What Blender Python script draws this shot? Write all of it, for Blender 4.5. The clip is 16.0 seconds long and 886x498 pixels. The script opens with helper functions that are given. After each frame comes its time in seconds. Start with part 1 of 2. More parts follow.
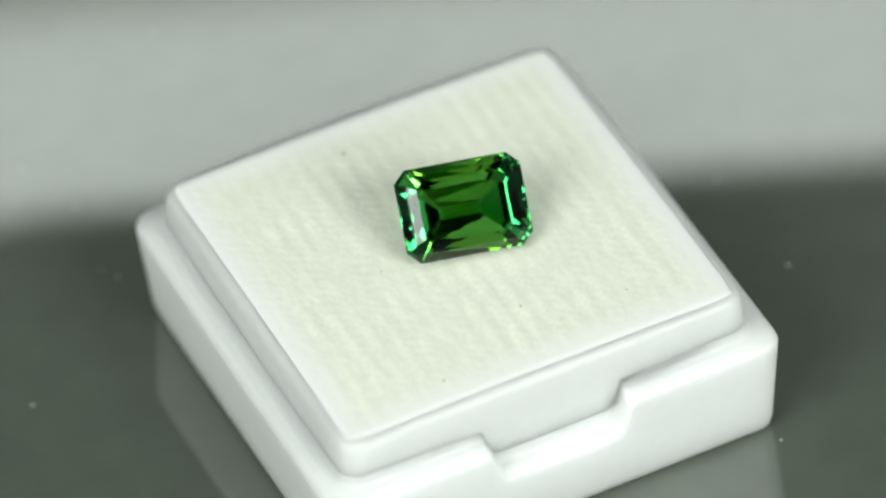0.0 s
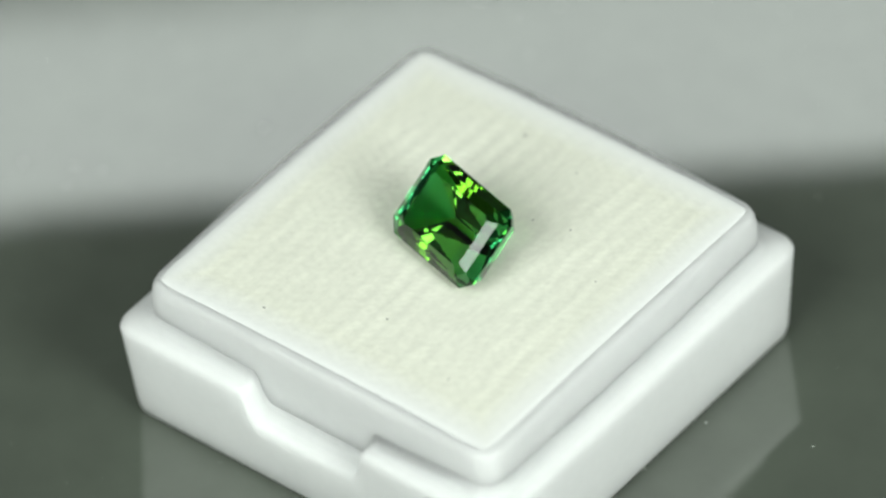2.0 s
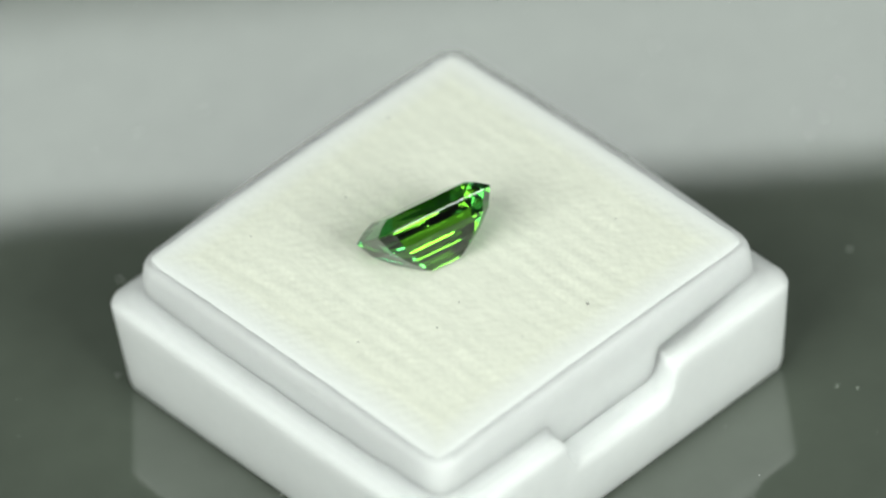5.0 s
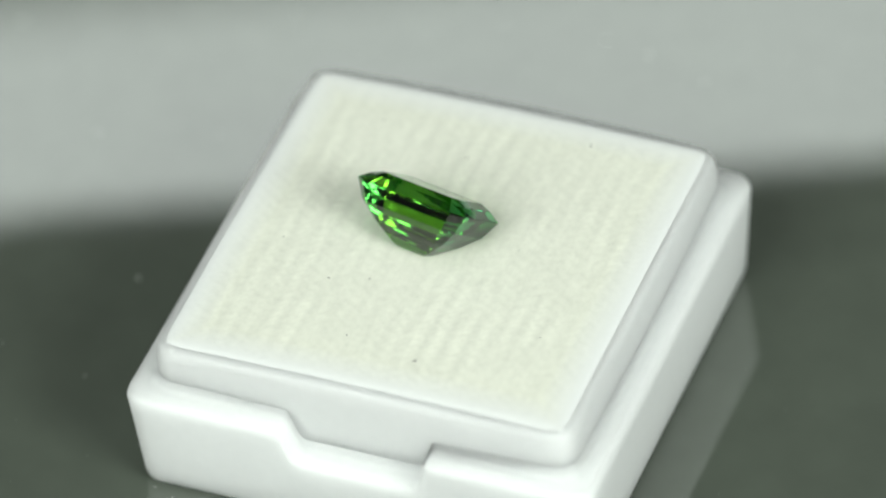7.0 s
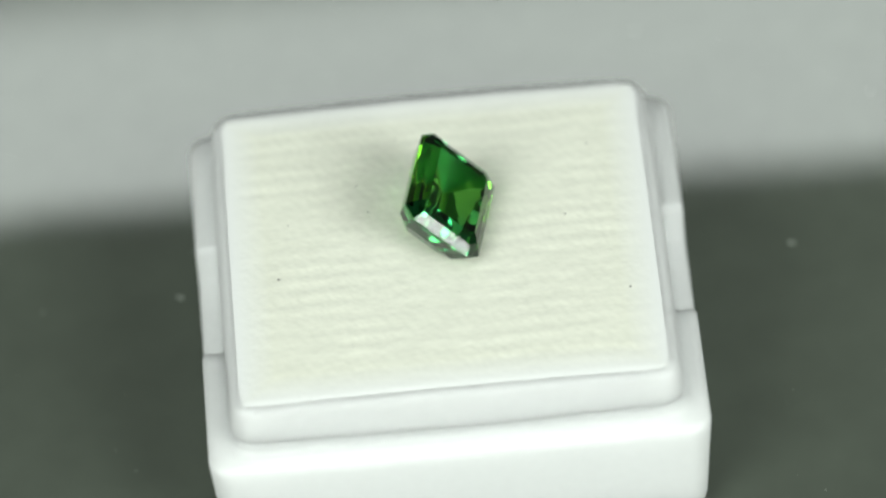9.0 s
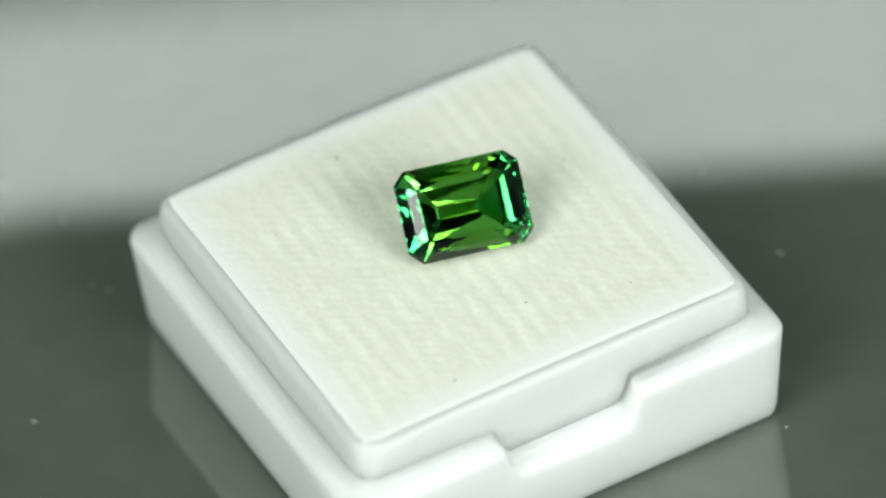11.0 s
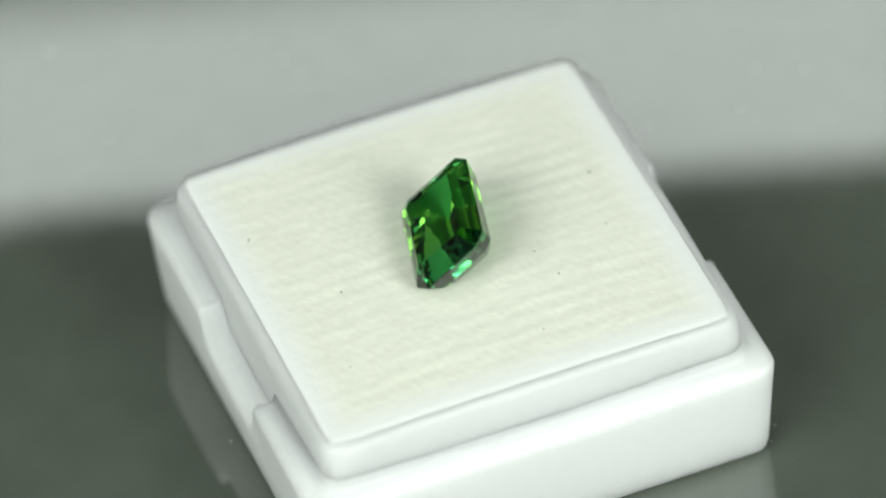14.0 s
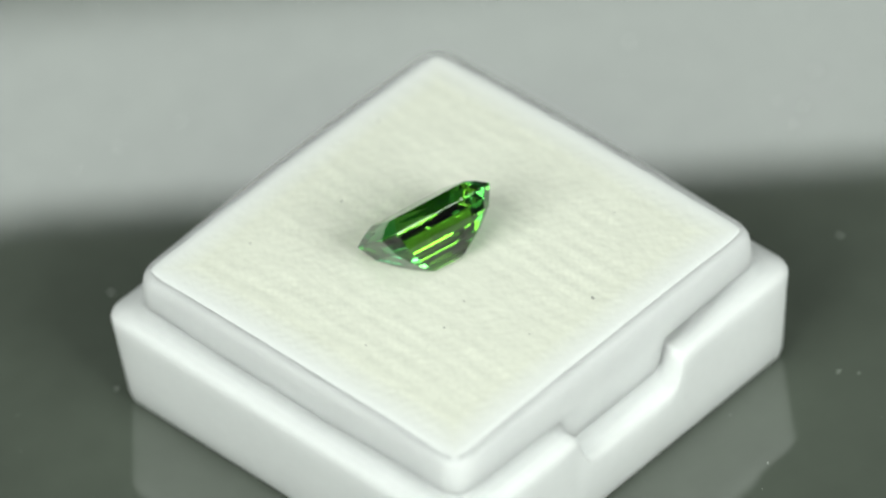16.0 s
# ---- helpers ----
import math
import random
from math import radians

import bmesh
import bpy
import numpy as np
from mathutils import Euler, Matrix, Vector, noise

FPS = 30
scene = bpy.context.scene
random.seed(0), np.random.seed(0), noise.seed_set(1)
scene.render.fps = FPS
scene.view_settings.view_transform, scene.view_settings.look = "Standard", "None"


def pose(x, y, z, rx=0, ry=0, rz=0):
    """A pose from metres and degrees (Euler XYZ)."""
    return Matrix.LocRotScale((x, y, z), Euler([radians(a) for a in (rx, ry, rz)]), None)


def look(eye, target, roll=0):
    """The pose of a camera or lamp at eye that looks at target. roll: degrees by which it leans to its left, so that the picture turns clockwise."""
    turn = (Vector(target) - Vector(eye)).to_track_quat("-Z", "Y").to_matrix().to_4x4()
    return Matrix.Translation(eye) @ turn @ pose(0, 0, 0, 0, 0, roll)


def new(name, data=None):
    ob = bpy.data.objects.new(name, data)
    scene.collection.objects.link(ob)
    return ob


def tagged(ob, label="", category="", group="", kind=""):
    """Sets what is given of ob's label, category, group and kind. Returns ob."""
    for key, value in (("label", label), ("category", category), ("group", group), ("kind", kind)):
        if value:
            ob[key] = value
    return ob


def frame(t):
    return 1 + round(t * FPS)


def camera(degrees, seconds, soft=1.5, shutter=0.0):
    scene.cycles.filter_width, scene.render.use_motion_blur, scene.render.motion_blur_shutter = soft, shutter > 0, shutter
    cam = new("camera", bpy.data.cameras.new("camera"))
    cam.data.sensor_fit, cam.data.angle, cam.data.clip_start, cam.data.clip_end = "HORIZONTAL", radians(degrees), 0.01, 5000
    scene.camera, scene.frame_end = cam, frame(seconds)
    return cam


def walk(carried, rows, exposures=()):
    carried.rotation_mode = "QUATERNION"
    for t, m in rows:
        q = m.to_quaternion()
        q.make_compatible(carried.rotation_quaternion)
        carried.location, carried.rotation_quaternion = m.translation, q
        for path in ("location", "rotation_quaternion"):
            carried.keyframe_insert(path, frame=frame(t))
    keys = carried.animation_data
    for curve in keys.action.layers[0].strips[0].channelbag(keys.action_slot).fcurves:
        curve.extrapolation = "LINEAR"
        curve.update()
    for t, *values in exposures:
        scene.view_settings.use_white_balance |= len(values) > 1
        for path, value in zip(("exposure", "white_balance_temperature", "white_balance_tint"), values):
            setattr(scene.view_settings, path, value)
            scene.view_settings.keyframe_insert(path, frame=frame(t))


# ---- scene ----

# ---------------------------------------------------------------- camera
cam = camera(7.0, 16.0, soft=2.4)
EYE = Vector((0.0, -0.31961, 0.30764))
AIM = Vector((-0.0002, 0.00251, 0.00791))
walk(cam, [(0.0, look(EYE, AIM, roll=-5.066)), (16.0, look(EYE, AIM, roll=-5.066))])
cam.data.dof.use_dof = True
cam.data.dof.focus_distance = 0.4335
cam.data.dof.aperture_fstop = 19.0

# the turntable turns clockwise, seen from above
SPEED = 32.4426
MM = 0.001


def turned(m):
    """Rows of walk() for a thing that stands at pose m when the clip starts and rides on the turntable."""
    return [(i * 0.5, pose(0, 0, 0, 0, 0, -SPEED * i * 0.5) @ m) for i in range(33)]


# ---------------------------------------------------------------- light
world = bpy.data.worlds.new("world")
scene.world = world
world.use_nodes = True
world.node_tree.nodes["Background"].inputs[0].default_value = (0.9, 1.0, 0.93, 1)
world.node_tree.nodes["Background"].inputs[1].default_value = 0.05


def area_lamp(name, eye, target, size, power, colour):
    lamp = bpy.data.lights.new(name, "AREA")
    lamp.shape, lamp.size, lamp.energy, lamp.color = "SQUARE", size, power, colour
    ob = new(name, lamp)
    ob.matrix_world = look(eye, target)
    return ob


# two softboxes, one on each side of the camera
area_lamp("soft_light_west", (-0.385, -0.445, 0.480), (0, 0, 0.01), 0.45, 4.40, (0.93, 1.0, 0.94))
area_lamp("soft_light_east", (0.419, -0.499, 0.405), (0, 0, 0.01), 0.34, 4.65, (0.93, 1.0, 0.94))
# weak fill lamp added overhead to soften the shadows round the gem
area_lamp("overhead_fill", (0.0, -0.05, 1.60), (0, 0, 0.01), 0.50, 3.3, (0.92, 1.0, 0.97))


# ---------------------------------------------------------------- materials
def material(name, colour, rough=0.5, spread=0.1, scale=200.0, bump=0.0, bump_scale=1500.0, metal=0.0, spec=0.5, sss=0.0, ior=1.5):
    """A principled material whose colour varies by spread in two scales of noise, with a fine relief."""
    m = bpy.data.materials.new(name)
    m.use_nodes = True
    nt = m.node_tree
    b = nt.nodes["Principled BSDF"]
    co = nt.nodes.new("ShaderNodeTexCoord")
    n1, n2 = nt.nodes.new("ShaderNodeTexNoise"), nt.nodes.new("ShaderNodeTexNoise")
    n1.inputs["Scale"].default_value, n2.inputs["Scale"].default_value = scale, scale * 9
    n1.inputs["Detail"].default_value = n2.inputs["Detail"].default_value = 4
    add = nt.nodes.new("ShaderNodeMath")
    add.operation = "ADD"
    ramp = nt.nodes.new("ShaderNodeMapRange")
    ramp.inputs[1].default_value, ramp.inputs[2].default_value = 0.6, 1.4
    ramp.inputs[3].default_value, ramp.inputs[4].default_value = 1 - spread, 1 + spread
    mul = nt.nodes.new("ShaderNodeVectorMath")
    mul.operation = "SCALE"
    mul.inputs[0].default_value = colour
    for n in (n1, n2):
        nt.links.new(co.outputs["Object"], n.inputs["Vector"])
    nt.links.new(n1.outputs["Fac"], add.inputs[0])
    nt.links.new(n2.outputs["Fac"], add.inputs[1])
    nt.links.new(add.outputs[0], ramp.inputs[0])
    nt.links.new(ramp.outputs[0], mul.inputs["Scale"])
    nt.links.new(mul.outputs[0], b.inputs["Base Color"])
    b.inputs["Roughness"].default_value = rough
    b.inputs["Metallic"].default_value = metal
    b.inputs["Specular IOR Level"].default_value = spec
    b.inputs["IOR"].default_value = ior
    if sss:
        b.inputs["Subsurface Weight"].default_value = sss
        b.inputs["Subsurface Radius"].default_value = (1, 1, 1)
        b.inputs["Subsurface Scale"].default_value = 0.0045
    if bump:
        n3, bp = nt.nodes.new("ShaderNodeTexNoise"), nt.nodes.new("ShaderNodeBump")
        n3.inputs["Scale"].default_value, n3.inputs["Detail"].default_value = bump_scale, 3
        bp.inputs["Strength"].default_value, bp.inputs["Distance"].default_value = bump, 0.0002
        nt.links.new(co.outputs["Object"], n3.inputs["Vector"])
        nt.links.new(n3.outputs["Fac"], bp.inputs["Height"])
        nt.links.new(bp.outputs[0], b.inputs["Normal"])
    return m


PLASTIC = material("white_plastic", (0.875, 0.885, 0.885), 0.45, 0.02, 150, 0.05, 900, sss=1.0)


def cloth():
    """Cream knitted cloth: ribs along x made of short pale stitches over a yellower ground, in patches, whiter towards its hem."""
    m = material("cream_cloth", (0.815, 0.82, 0.715), 0.95, 0.02, 260, 0.15, 2600)
    nt = m.node_tree
    b = nt.nodes["Principled BSDF"]
    base = b.inputs["Base Color"].links[0].from_socket

    def node(kind, operation=""):
        n = nt.nodes.new("ShaderNode" + kind)
        if operation:
            n.operation = operation
        return n

    def fed(operation, a, c):
        n = node("Math", operation)
        for socket, v in zip(n.inputs, (a, c)):
            if isinstance(v, (int, float)):
                socket.default_value = v
            else:
                nt.links.new(v, socket)
        return n.outputs[0]

    def noise_of(scale, detail=2.0):
        mp, n = node("Mapping"), node("TexNoise")
        mp.inputs["Scale"].default_value = scale
        n.inputs["Scale"].default_value, n.inputs["Detail"].default_value = 1.0, detail
        nt.links.new(co.outputs["Object"], mp.inputs[0])
        nt.links.new(mp.outputs[0], n.inputs["Vector"])
        return n.outputs["Fac"]

    co, sep = node("TexCoord"), node("SeparateXYZ")
    nt.links.new(co.outputs["Object"], sep.inputs[0])
    drift = fed("MULTIPLY", noise_of((160, 160, 160)), 0.0011)
    y = fed("ADD", sep.outputs["Y"], drift)
    x = fed("ADD", sep.outputs["X"], fed("MULTIPLY", noise_of((900, 500, 300)), 0.0007))
    rib = fed("COSINE", fed("MULTIPLY", y, 2 * math.pi / 0.00125), 0.0)
    stitch = fed("ABSOLUTE", fed("COSINE", fed("MULTIPLY", fed("ADD", x, fed("MULTIPLY", y, 0.6)), math.pi / 0.00052), 0.0), 0.0)
    patch = node("MapRange")
    patch.inputs[1].default_value, patch.inputs[2].default_value = 0.36, 0.68
    nt.links.new(noise_of((240, 240, 240)), patch.inputs[0])
    thread = fed("MULTIPLY", fed("MULTIPLY", fed("ADD", rib, 0.15), fed("ADD", stitch, 0.35)), patch.outputs[0])
    dash = fed("MULTIPLY", fed("SUBTRACT", noise_of((1100, 2900, 500)), 0.5), 0.20)
    gain = fed("ADD", fed("ADD", fed("MULTIPLY", thread, 0.055), dash), 1.0)
    mul = node("VectorMath", "SCALE")
    nt.links.new(base, mul.inputs[0])
    nt.links.new(gain, mul.inputs["Scale"])
    far = fed("MAXIMUM", fed("ABSOLUTE", sep.outputs["X"], 0.0), fed("ABSOLUTE", sep.outputs["Y"], 0.0))
    hem, mix = node("MapRange"), node("Mix")
    hem.inputs[1].default_value, hem.inputs[2].default_value = 0.0105, 0.0126
    mix.data_type = "RGBA"
    mix.inputs["B"].default_value = (0.865, 0.875, 0.862, 1)
    nt.links.new(far, hem.inputs[0])
    nt.links.new(hem.outputs[0], mix.inputs["Factor"])
    nt.links.new(mul.outputs[0], mix.inputs["A"])
    nt.links.new(mix.outputs["Result"], b.inputs["Base Color"])
    return m


PAD = cloth()
ACRYLIC = material("black_acrylic", (0.088, 0.103, 0.082), 0.05, 0.12, 30, spec=1.0, ior=1.6)
DARK = material("matt_black", (0.02, 0.02, 0.02), 0.8, 0.2, 20)
GREY = material("grey_paint", (0.50, 0.51, 0.50), 0.8, 0.06, 4)
DUST = material("dust", (0.50, 0.54, 0.48), 0.9, 0.3, 900)
GRIT = material("grit", (0.26, 0.25, 0.23), 0.9, 0.3, 900)


def glowing(name, colour, strength):
    m = bpy.data.materials.new(name)
    m.use_nodes = True
    b = m.node_tree.nodes["Principled BSDF"]
    b.inputs["Base Color"].default_value = (0.8, 0.8, 0.8, 1)
    b.inputs["Emission Color"].default_value = (*colour, 1)
    b.inputs["Emission Strength"].default_value = strength
    return m


DIFFUSER = glowing("lit_diffuser", (0.92, 1.0, 0.96), 2.42)


def green_glass(name, middle, end):
    """Tourmaline, whose colour turns with the direction through the crystal: one colour at the stone's middle, another at its two ends."""
    m = bpy.data.materials.new(name)
    m.use_nodes = True
    nt = m.node_tree
    b = nt.nodes["Principled BSDF"]
    co, sep, ab, ramp = (nt.nodes.new("ShaderNode" + k) for k in ("TexCoord", "SeparateXYZ", "Math", "ValToRGB"))
    ab.operation = "ABSOLUTE"
    mr = nt.nodes.new("ShaderNodeMapRange")
    mr.inputs[1].default_value, mr.inputs[2].default_value = 0.0, 0.0039
    nt.links.new(co.outputs["Object"], sep.inputs[0])
    nt.links.new(sep.outputs["X"], ab.inputs[0])
    nt.links.new(ab.outputs[0], mr.inputs[0])
    nt.links.new(mr.outputs[0], ramp.inputs[0])
    ends = ramp.color_ramp.elements
    ends[0].position, ends[0].color = 0.48, (*middle, 1)
    ends[1].position, ends[1].color = 0.82, (*end, 1)
    nt.links.new(ramp.outputs[0], b.inputs["Base Color"])
    b.inputs["Roughness"].default_value, b.inputs["IOR"].default_value = 0.0, 1.63
    b.inputs["Transmission Weight"].default_value = 1.0
    return m


GEM_TABLE = green_glass("green_tourmaline", (0.115, 0.43, 0.060), (0.050, 0.40, 0.10))
GEM_SIDE = green_glass("olive_tourmaline", (0.085, 0.29, 0.014), (0.075, 0.30, 0.022))
GEM_END = green_glass("teal_tourmaline", (0.030, 0.39, 0.125), (0.030, 0.39, 0.125))


# ---------------------------------------------------------------- building
def mesh_of(name, bm, mat, smooth=False):
    me = bpy.data.meshes.new(name)
    bm.normal_update()
    bm.to_mesh(me)
    bm.free()
    me.materials.append(mat)
    if smooth:
        for f in me.polygons:
            f.use_smooth = True
    return me


def part(name, bm, mat, parent, label="", smooth=False):
    ob = new(name, mesh_of(name, bm, mat, smooth))
    ob.parent = parent
    return tagged(ob, label)


ALONG = [-12.0, -9.0, -6.5, -4.9, -4.62, -4.45, -4.2, -3.9, -3.57, -2.0, 0.0, 2.0, 3.57, 3.9, 4.2, 4.45, 4.62, 4.9, 6.5, 9.0]


def rounded_ring(half, r, z, notch=0.0, bow=0.0, rise=0.0, n=8):
    """Points of a rounded square of that half width at height z, counter-clockwise from the foot of the +x side.
    notch: how far the middles of the two x sides are cut down; bow, rise: how far the middle of each side leans out and up."""
    pts = []
    for k in range(4):
        c, s = ((1, 0), (0, 1), (-1, 0), (0, -1))[k]
        row = []
        for y in ALONG:
            y = max(min(y, half - r), r - half)
            f = 1 - (y / (half - r)) ** 2
            t = min(max((4.62 - abs(y)) / 1.05, 0), 1)
            t = t * (2 - t)
            row.append((half + bow * f, y, z + rise * f - (notch * t if k % 2 == 0 else 0)))
        for i in range(n + 1):
            a = math.pi / 2 * i / n
            row.append((half - r + r * math.cos(a), half - r + r * math.sin(a), z))
        pts += [(c * x - s * y, s * x + c * y, h) for x, y, h in row]
    return pts


def loft(rings, close=True):
    bm = bmesh.new()
    rows = [[bm.verts.new(Vector(p) * MM) for p in ring] for ring in rings]
    n = len(rows[0])
    for a, b in zip(rows, rows[1:]):
        for i in range(n):
            bm.faces.new((a[i], a[(i + 1) % n], b[(i + 1) % n], b[i]))
    if close:
        bm.faces.new(rows[0][::-1])
        bm.faces.new(rows[-1])
    return bm


def slab(name, size, place, mat, label, category="", kind="structure"):
    bm = bmesh.new()
    bmesh.ops.create_cube(bm, size=1)
    for v in bm.verts:
        v.co = Vector((v.co.x * size[0], v.co.y * size[1], v.co.z * size[2]))
    ob = new(name, mesh_of(name, bm, mat))
    ob.location = place
    return tagged(ob, label, category, kind=kind)


# ---------------------------------------------------------------- the room
slab("floor", (3.0, 3.0, 0.1), (0, 0, -0.85), GREY, "grey painted floor", "floor")
slab("ceiling", (3.0, 3.0, 0.1), (0, 0, 1.75), DARK, "matt black ceiling", "ceiling")
slab("wall_north", (3.2, 0.1, 2.6), (0, 1.55, 0.45), DARK, "matt black wall", "wall")
slab("wall_south", (3.2, 0.1, 2.6), (0, -1.55, 0.45), GREY, "grey painted wall", "wall")
slab("wall_east", (0.1, 3.0, 2.6), (1.55, 0, 0.45), GREY, "grey painted wall", "wall")
slab("wall_west", (0.1, 3.0, 2.6), (-1.55, 0, 0.45), GREY, "grey painted wall", "wall")


def make_table():
    table = tagged(new("table"), "plain black table under the turntable", "table")
    table.location = (0, 0.1, -0.8)
    bm = bmesh.new()
    bmesh.ops.create_cube(bm, size=1)
    for v in bm.verts:
        v.co = Vector((v.co.x * 1.2, v.co.y * 1.2, v.co.z * 0.03 + 0.755))
    part("tabletop", bm, DARK, table)
    for x in (-0.55, 0.55):
        for y in (-0.55, 0.55):
            bm = bmesh.new()
            bmesh.ops.create_cube(bm, size=1)
            for v in bm.verts:
                v.co = Vector((v.co.x * 0.05 + x, v.co.y * 0.05 + y, v.co.z * 0.74 + 0.37))
            part("leg", bm, DARK, table)


make_table()


def block(size, centre):
    bm = bmesh.new()
    bmesh.ops.create_cube(bm, size=1)
    for v in bm.verts:
        v.co = Vector((v.co.x * size[0] + centre[0], v.co.y * size[1] + centre[1], v.co.z * size[2] + centre[2]))
    return bm


def rod(x, r, height):
    bm = bmesh.new()
    bmesh.ops.create_cone(bm, cap_ends=True, segments=16, radius1=r, radius2=r, depth=height, matrix=Matrix.Translation((x, 0, height / 2)))
    return bm


def make_light_panel():
    """A lit diffuser panel that stands behind the turntable; the polished plate mirrors it."""
    panel = tagged(new("light_panel"), "lit white diffuser panel in a thin black frame", "light panel")
    panel.location = (0, 0.30, -0.03)
    part("diffuser", block((0.118, 0.007, 0.0941), (0, 0, 0.29315)), DIFFUSER, panel)
    for x, z, w, h in ((0, 0.2431, 0.130, 0.006), (0, 0.3432, 0.130, 0.006), (-0.062, 0.29315, 0.006, 0.0941), (0.062, 0.29315, 0.006, 0.0941)):
        part("frame_bar", block((w, 0.020, h), (x, 0, z)), DARK, panel)
    for x in (-0.056, 0.056):
        part("stand", rod(x, 0.004, 0.2402), DARK, panel)


def make_flag():
    """A black flag on two rods before the panel, its lower edge not quite level."""
    flag = tagged(new("black_flag"), "matt black flag on two thin rods", "flag")
    flag.location = (0, 0.086, -0.03)
    bm = bmesh.new()
    edge = [(0.074, 0.0960), (0.074, 0.141), (-0.0607, 0.141), (-0.0607, 0.1239), (-0.0452, 0.1034), (-0.0415, 0.0970), (-0.0385, 0.0945), (-0.034, 0.0932), (-0.030, 0.0927)]
    front = [bm.verts.new((x, -0.001, z)) for x, z in edge]
    back = [bm.verts.new((x, 0.0005, z)) for x, z in edge]
    bm.faces.new(front)
    bm.faces.new(back[::-1])
    for i in range(len(edge)):
        j = (i + 1) % len(edge)
        bm.faces.new((front[i], back[i], back[j], front[j]))
    bmesh.ops.recalc_face_normals(bm, faces=bm.faces)
    part("sheet", bm, DARK, flag)
    for x, h in ((0.0715, 0.1), (-0.0585, 0.125)):
        part("rod", rod(x, 0.0014, h), DARK, flag)


make_flag()
make_light_panel()


def scatter(bm, x, y, z, r, stretch=1.0, turn=0.0):
    """Adds one crumb, a squashed low ball, to bm; mm."""
    m = Matrix.Translation(Vector((x, y, z)) * MM) @ Matrix.Rotation(turn, 4, "Z") @ Matrix.Diagonal((stretch, 1, 0.5, 1))
    bmesh.ops.create_icosphere(bm, subdivisions=1, radius=r * MM, matrix=m)


# ---------------------------------------------------------------- turntable
def make_turntable():
    top = tagged(new("turntable"), "round turntable with a polished black acrylic top", "turntable")
    n = 128

    def ring(r, z):
        return [(r * math.cos(2 * math.pi * i / n), r * math.sin(2 * math.pi * i / n), z) for i in range(n)]
    part("plate", loft([ring(69.2, -4), ring(70, -3.4), ring(70, -0.6), ring(69.4, 0)]), ACRYLIC, top)
    part("drum", loft([ring(55, -30), ring(55, -4.05)]), DARK, top)
    bm = bmesh.new()
    rng = random.Random(11)
    for i in range(220):
        r, a = 47 * math.sqrt(rng.random()), rng.uniform(0, 2 * math.pi)
        size = 0.018 + 0.065 * rng.random() ** 5
        scatter(bm, r * math.cos(a), r * math.sin(a), 0.012, size, rng.choice((1, 1.3, 1.6, 3.5)), rng.uniform(0, 3))
    tagged(part("dust", bm, DUST, top, "pale specks of dust"), kind="stuff")
    return top


turntable = make_turntable()


# ---------------------------------------------------------------- gem box
BOX0 = pose(0.000225, 0.000408, 0.00002, 0, 0, -67.55)


def cloth_height(x, y):
    """Height of the pad's cloth in mm: a low dome with woven ribs along x, tucked in at the rim."""
    e = max(abs(x), abs(y))
    fx, fy = 1 - (x / 12.4) ** 2, 1 - (y / 12.4) ** 2
    dome = 10.56 + 0.155 * (fx + fy) + 0.04 * fx * fy
    tuck = 0.13 * max(0.0, (e - 12.2) / 0.8) ** 2
    press = min(1.0, 0.35 + 0.65 * max(0.0, math.hypot(x, y) - 2.5) / 2.5)
    yy = y + 0.5 * noise.noise(Vector((x * 0.16, y * 0.16, 3.0)))
    rib = 0.010 * math.cos(2 * math.pi * yy / 1.25) * (0.5 + 1.2 * noise.noise(Vector((x * 0.3, y * 0.5, 0.0))))
    knot = 0.014 * math.cos(2 * math.pi * (x + 0.4 * math.sin(yy * 2.2)) / 0.8) * math.cos(2 * math.pi * yy / 0.63)
    fuzz = 0.010 * noise.noise(Vector((x * 3.1, y * 3.1, 7.0))) + 0.03 * noise.noise(Vector((x * 0.5, y * 0.5, 9.0)))
    return dome - tuck + press * min(1.0, 0.06 + max(0.0, 12.2 - e) / 1.2) * (rib + knot + fuzz)


def make_pad():
    n, half, r = 160, 13.0, 1.35
    bm = bmesh.new()
    step = 2 * half / n

    def spot(i, j):
        x, y = -half + i * step, -half + j * step
        dx, dy = abs(x) - (half - r), abs(y) - (half - r)
        if dx > 0 and dy > 0:
            k = max(dx, dy) / math.hypot(dx, dy)
            x, y = math.copysign(half - r + dx * k, x), math.copysign(half - r + dy * k, y)
        return Vector((x, y, cloth_height(x, y))) * MM
    grid = [[bm.verts.new(spot(i, j)) for j in range(n + 1)] for i in range(n + 1)]
    for i in range(n):
        for j in range(n):
            bm.faces.new((grid[i][j], grid[i + 1][j], grid[i + 1][j + 1], grid[i][j + 1]))
    rim = [grid[i][0] for i in range(n)] + [grid[n][j] for j in range(n)] + [grid[i][n] for i in range(n, 0, -1)] + [grid[0][j] for j in range(n, 0, -1)]
    foot = [bm.verts.new((v.co.x, v.co.y, 0.0099)) for v in rim]
    for i in range(len(rim)):
        j = (i + 1) % len(rim)
        bm.faces.new((foot[i], foot[j], rim[j], rim[i]))
    bm.faces.new(foot[::-1])
    return bm


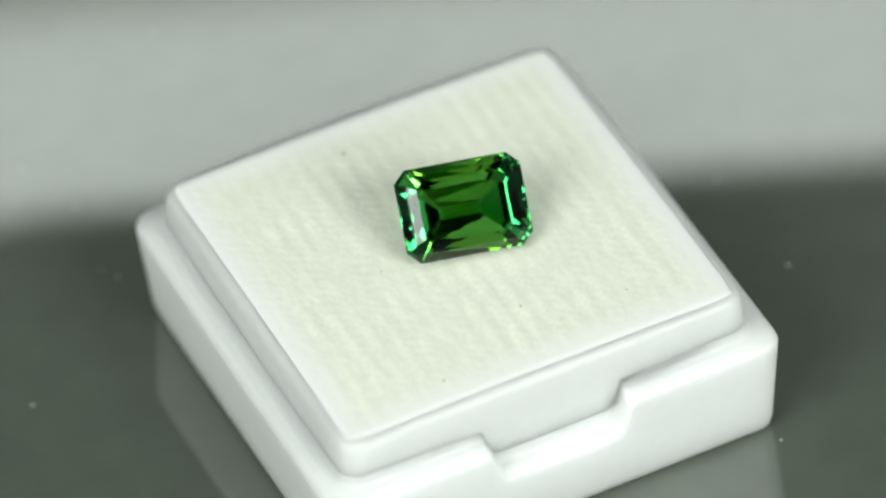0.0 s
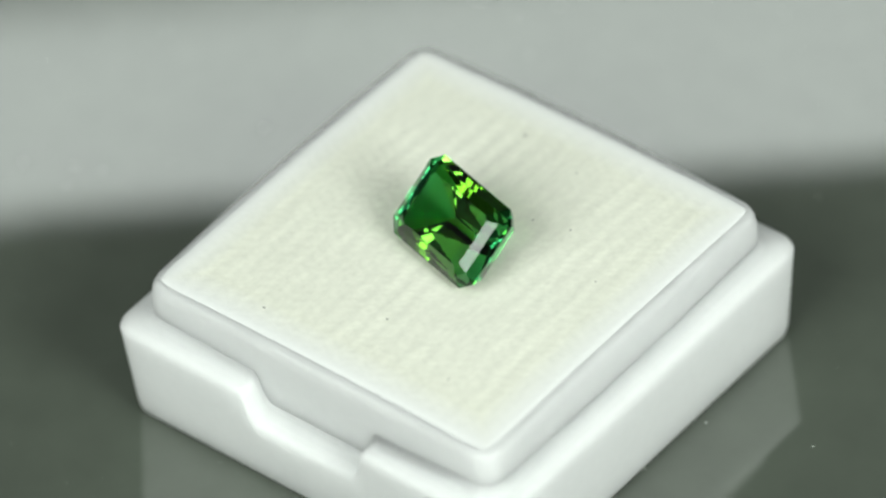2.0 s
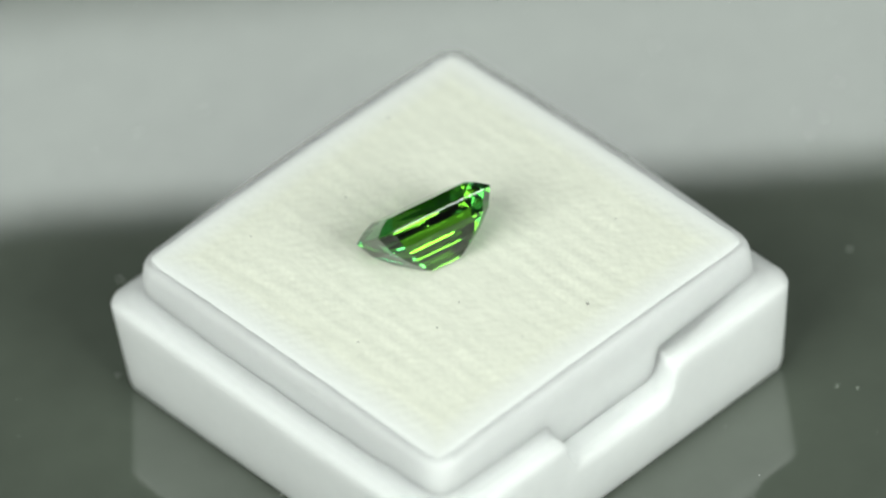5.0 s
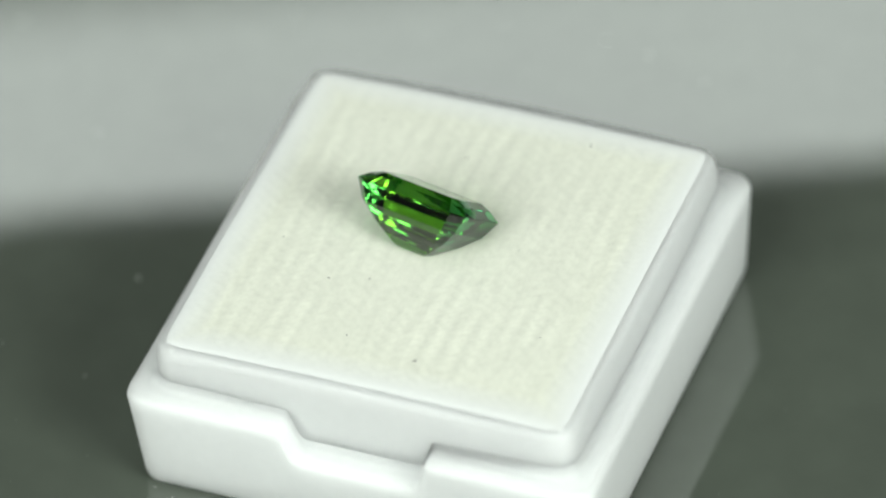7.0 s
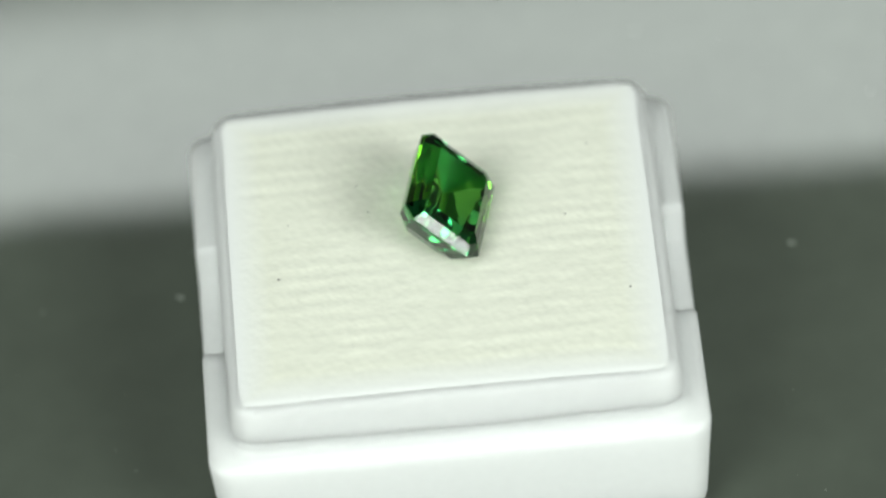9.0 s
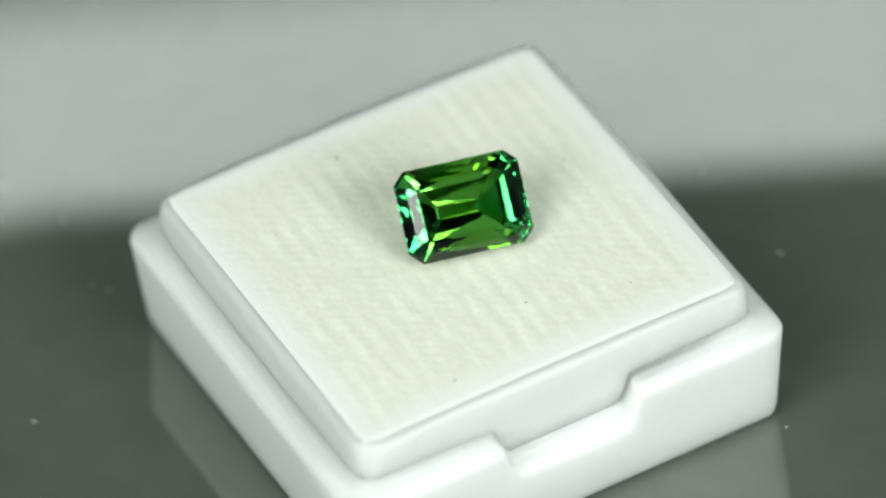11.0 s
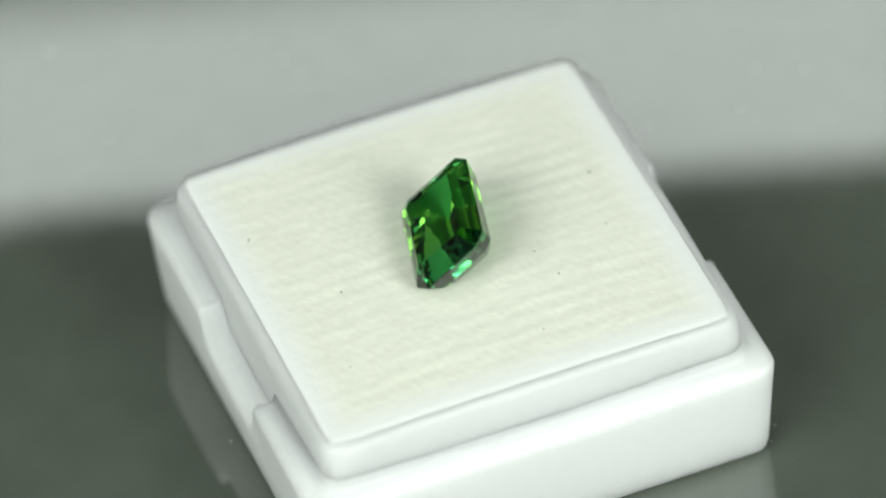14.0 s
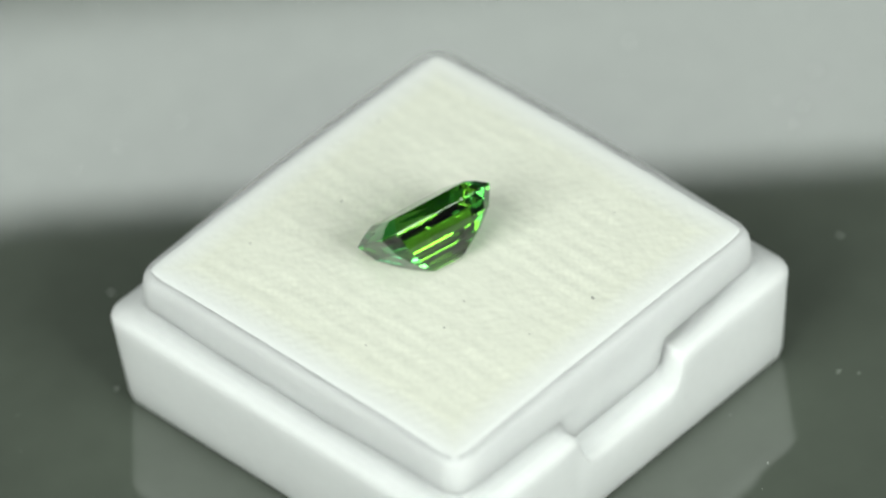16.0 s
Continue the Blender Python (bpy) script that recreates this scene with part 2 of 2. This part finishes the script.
def make_box():
    box = tagged(new("gem_box"), "white plastic gem display box with a cream padded top", "gem box")
    N = 2.3
    part("base", loft([rounded_ring(13.7, 0.9, 0), rounded_ring(14.15, 1.0, 0.1), rounded_ring(14.38, 1.1, 0.36), rounded_ring(14.50, 1.2, 0.85),
                       rounded_ring(14.64, 1.3, 2.6), rounded_ring(14.92, 1.4, 6.6, N), rounded_ring(14.95, 1.4, 7.0, N), rounded_ring(14.88, 1.4, 7.25, N),
                       rounded_ring(14.70, 1.4, 7.4, N), rounded_ring(14.4, 1.4, 7.42, N), rounded_ring(14.1, 1.4, 7.36, N), rounded_ring(13.85, 1.4, 7.38, N),
                       rounded_ring(13.65, 1.4, 7.50, N), rounded_ring(13.52, 1.4, 7.75, N), rounded_ring(13.44, 1.4, 8.1, N), rounded_ring(13.3, 1.4, 8.1, N)]), PLASTIC, box, "white plastic base with a cut-out in two sides", smooth=True)
    part("tray", loft([rounded_ring(13.42, 1.35, 4.0), rounded_ring(13.42, 1.35, 7.0), rounded_ring(13.42, 1.35, 8.7, 0, 0.10), rounded_ring(13.40, 1.35, 9.5, 0, 0.14, 0.08),
                       rounded_ring(13.34, 1.35, 10.0, 0, 0.15, 0.12), rounded_ring(13.18, 1.35, 10.38, 0, 0.15, 0.16), rounded_ring(12.95, 1.35, 10.52, 0, 0.12, 0.16),
                       rounded_ring(12.72, 1.3, 10.50, 0, 0.08, 0.15), rounded_ring(12.4, 1.25, 10.42, 0, 0.04, 0.12), rounded_ring(11.8, 1.1, 10.2, 0, 0, 0.1),
                       rounded_ring(11.4, 1.1, 10.0)]),
         PLASTIC, box, "white plastic tray with rounded rim", smooth=True)
    part("pad", make_pad(), PAD, box, "cream woven cloth pad", smooth=True)
    bm = bmesh.new()
    rng = random.Random(4)
    for x, y, r in ((-9.9, -2.35, 0.09), (11.0, -5.7, 0.08), (7.6, 1.07, 0.07), (-4.8, 5.2, 0.06)):
        scatter(bm, x, y, cloth_height(x, y) + 0.02, r, 1.5, x)
    scatter(bm, 8.3, -13.8, 7.28, 0.11, 1.6, 0.6)
    scatter(bm, -13.9, 6.4, 7.3, 0.10, 1.2, 0.2)
    for i in range(6):
        x, y = rng.uniform(-11, 11), rng.uniform(-11, 11)
        scatter(bm, x, y, cloth_height(x, y), rng.uniform(0.03, 0.055), rng.uniform(1, 2), rng.uniform(0, 3))
    tagged(part("grit", bm, GRIT, box, "dark specks of grit"), kind="stuff")
    return box


gem_box = make_box()


# ---------------------------------------------------------------- gemstone
GEM_TURN = Matrix(((0.9854, -0.1052, 0.1338), (0.1682, 0.7218, -0.6714), (-0.0259, 0.6841, 0.729))).to_4x4()
GEM0 = Matrix.Translation((0.001234, 0.0000075, 0.0134456)) @ GEM_TURN


def octagon(L, W, c, z):
    return [(L, -W + c, z), (L, W - c, z), (L - c, W, z), (-L + c, W, z), (-L, W - c, z), (-L, -W + c, z), (-L + c, -W, z), (L - c, -W, z)]


def make_gem():
    rings = [octagon(0.96, 0.03, 0.02, -3.2), octagon(1.30, 0.37, 0.10, -3.03), octagon(2.46, 1.52, 0.38, -2.08), octagon(3.34, 2.39, 0.61, -1.12), octagon(3.88, 2.85, 0.75, 0.02),
             octagon(3.88, 2.85, 0.75, 0.11), octagon(3.30, 2.34, 0.54, 0.56), octagon(2.70, 1.80, 0.30, 0.86)]
    stone = tagged(new("gemstone"), "emerald-cut green tourmaline tilted on a cream pad", "gemstone")
    names = ["pavilion_facet"] * 4 + ["girdle_facet"] + ["crown_facet"] * 2

    def facet(name, pts, mat):
        bm = bmesh.new()
        bm.faces.new([bm.verts.new(Vector(p) * MM) for p in pts])
        part(name, bm, mat, stone)
    facet("culet_facet", rings[0][::-1], GEM_TABLE)
    facet("table_facet", rings[-1], GEM_TABLE)
    # from the +x side round: end, corner, long side, corner, and again
    coats = [GEM_END, GEM_TABLE, GEM_SIDE, GEM_TABLE] * 2
    for name, a, b in zip(names, rings, rings[1:]):
        for i in range(8):
            j = (i + 1) % 8
            facet(name, (a[i], a[j], b[j], b[i]), coats[i])
    return stone


gemstone = make_gem()


def motions():
    walk(turntable, turned(Matrix.Identity(4)))
    walk(gem_box, turned(BOX0))
    walk(gemstone, turned(GEM0))


motions()
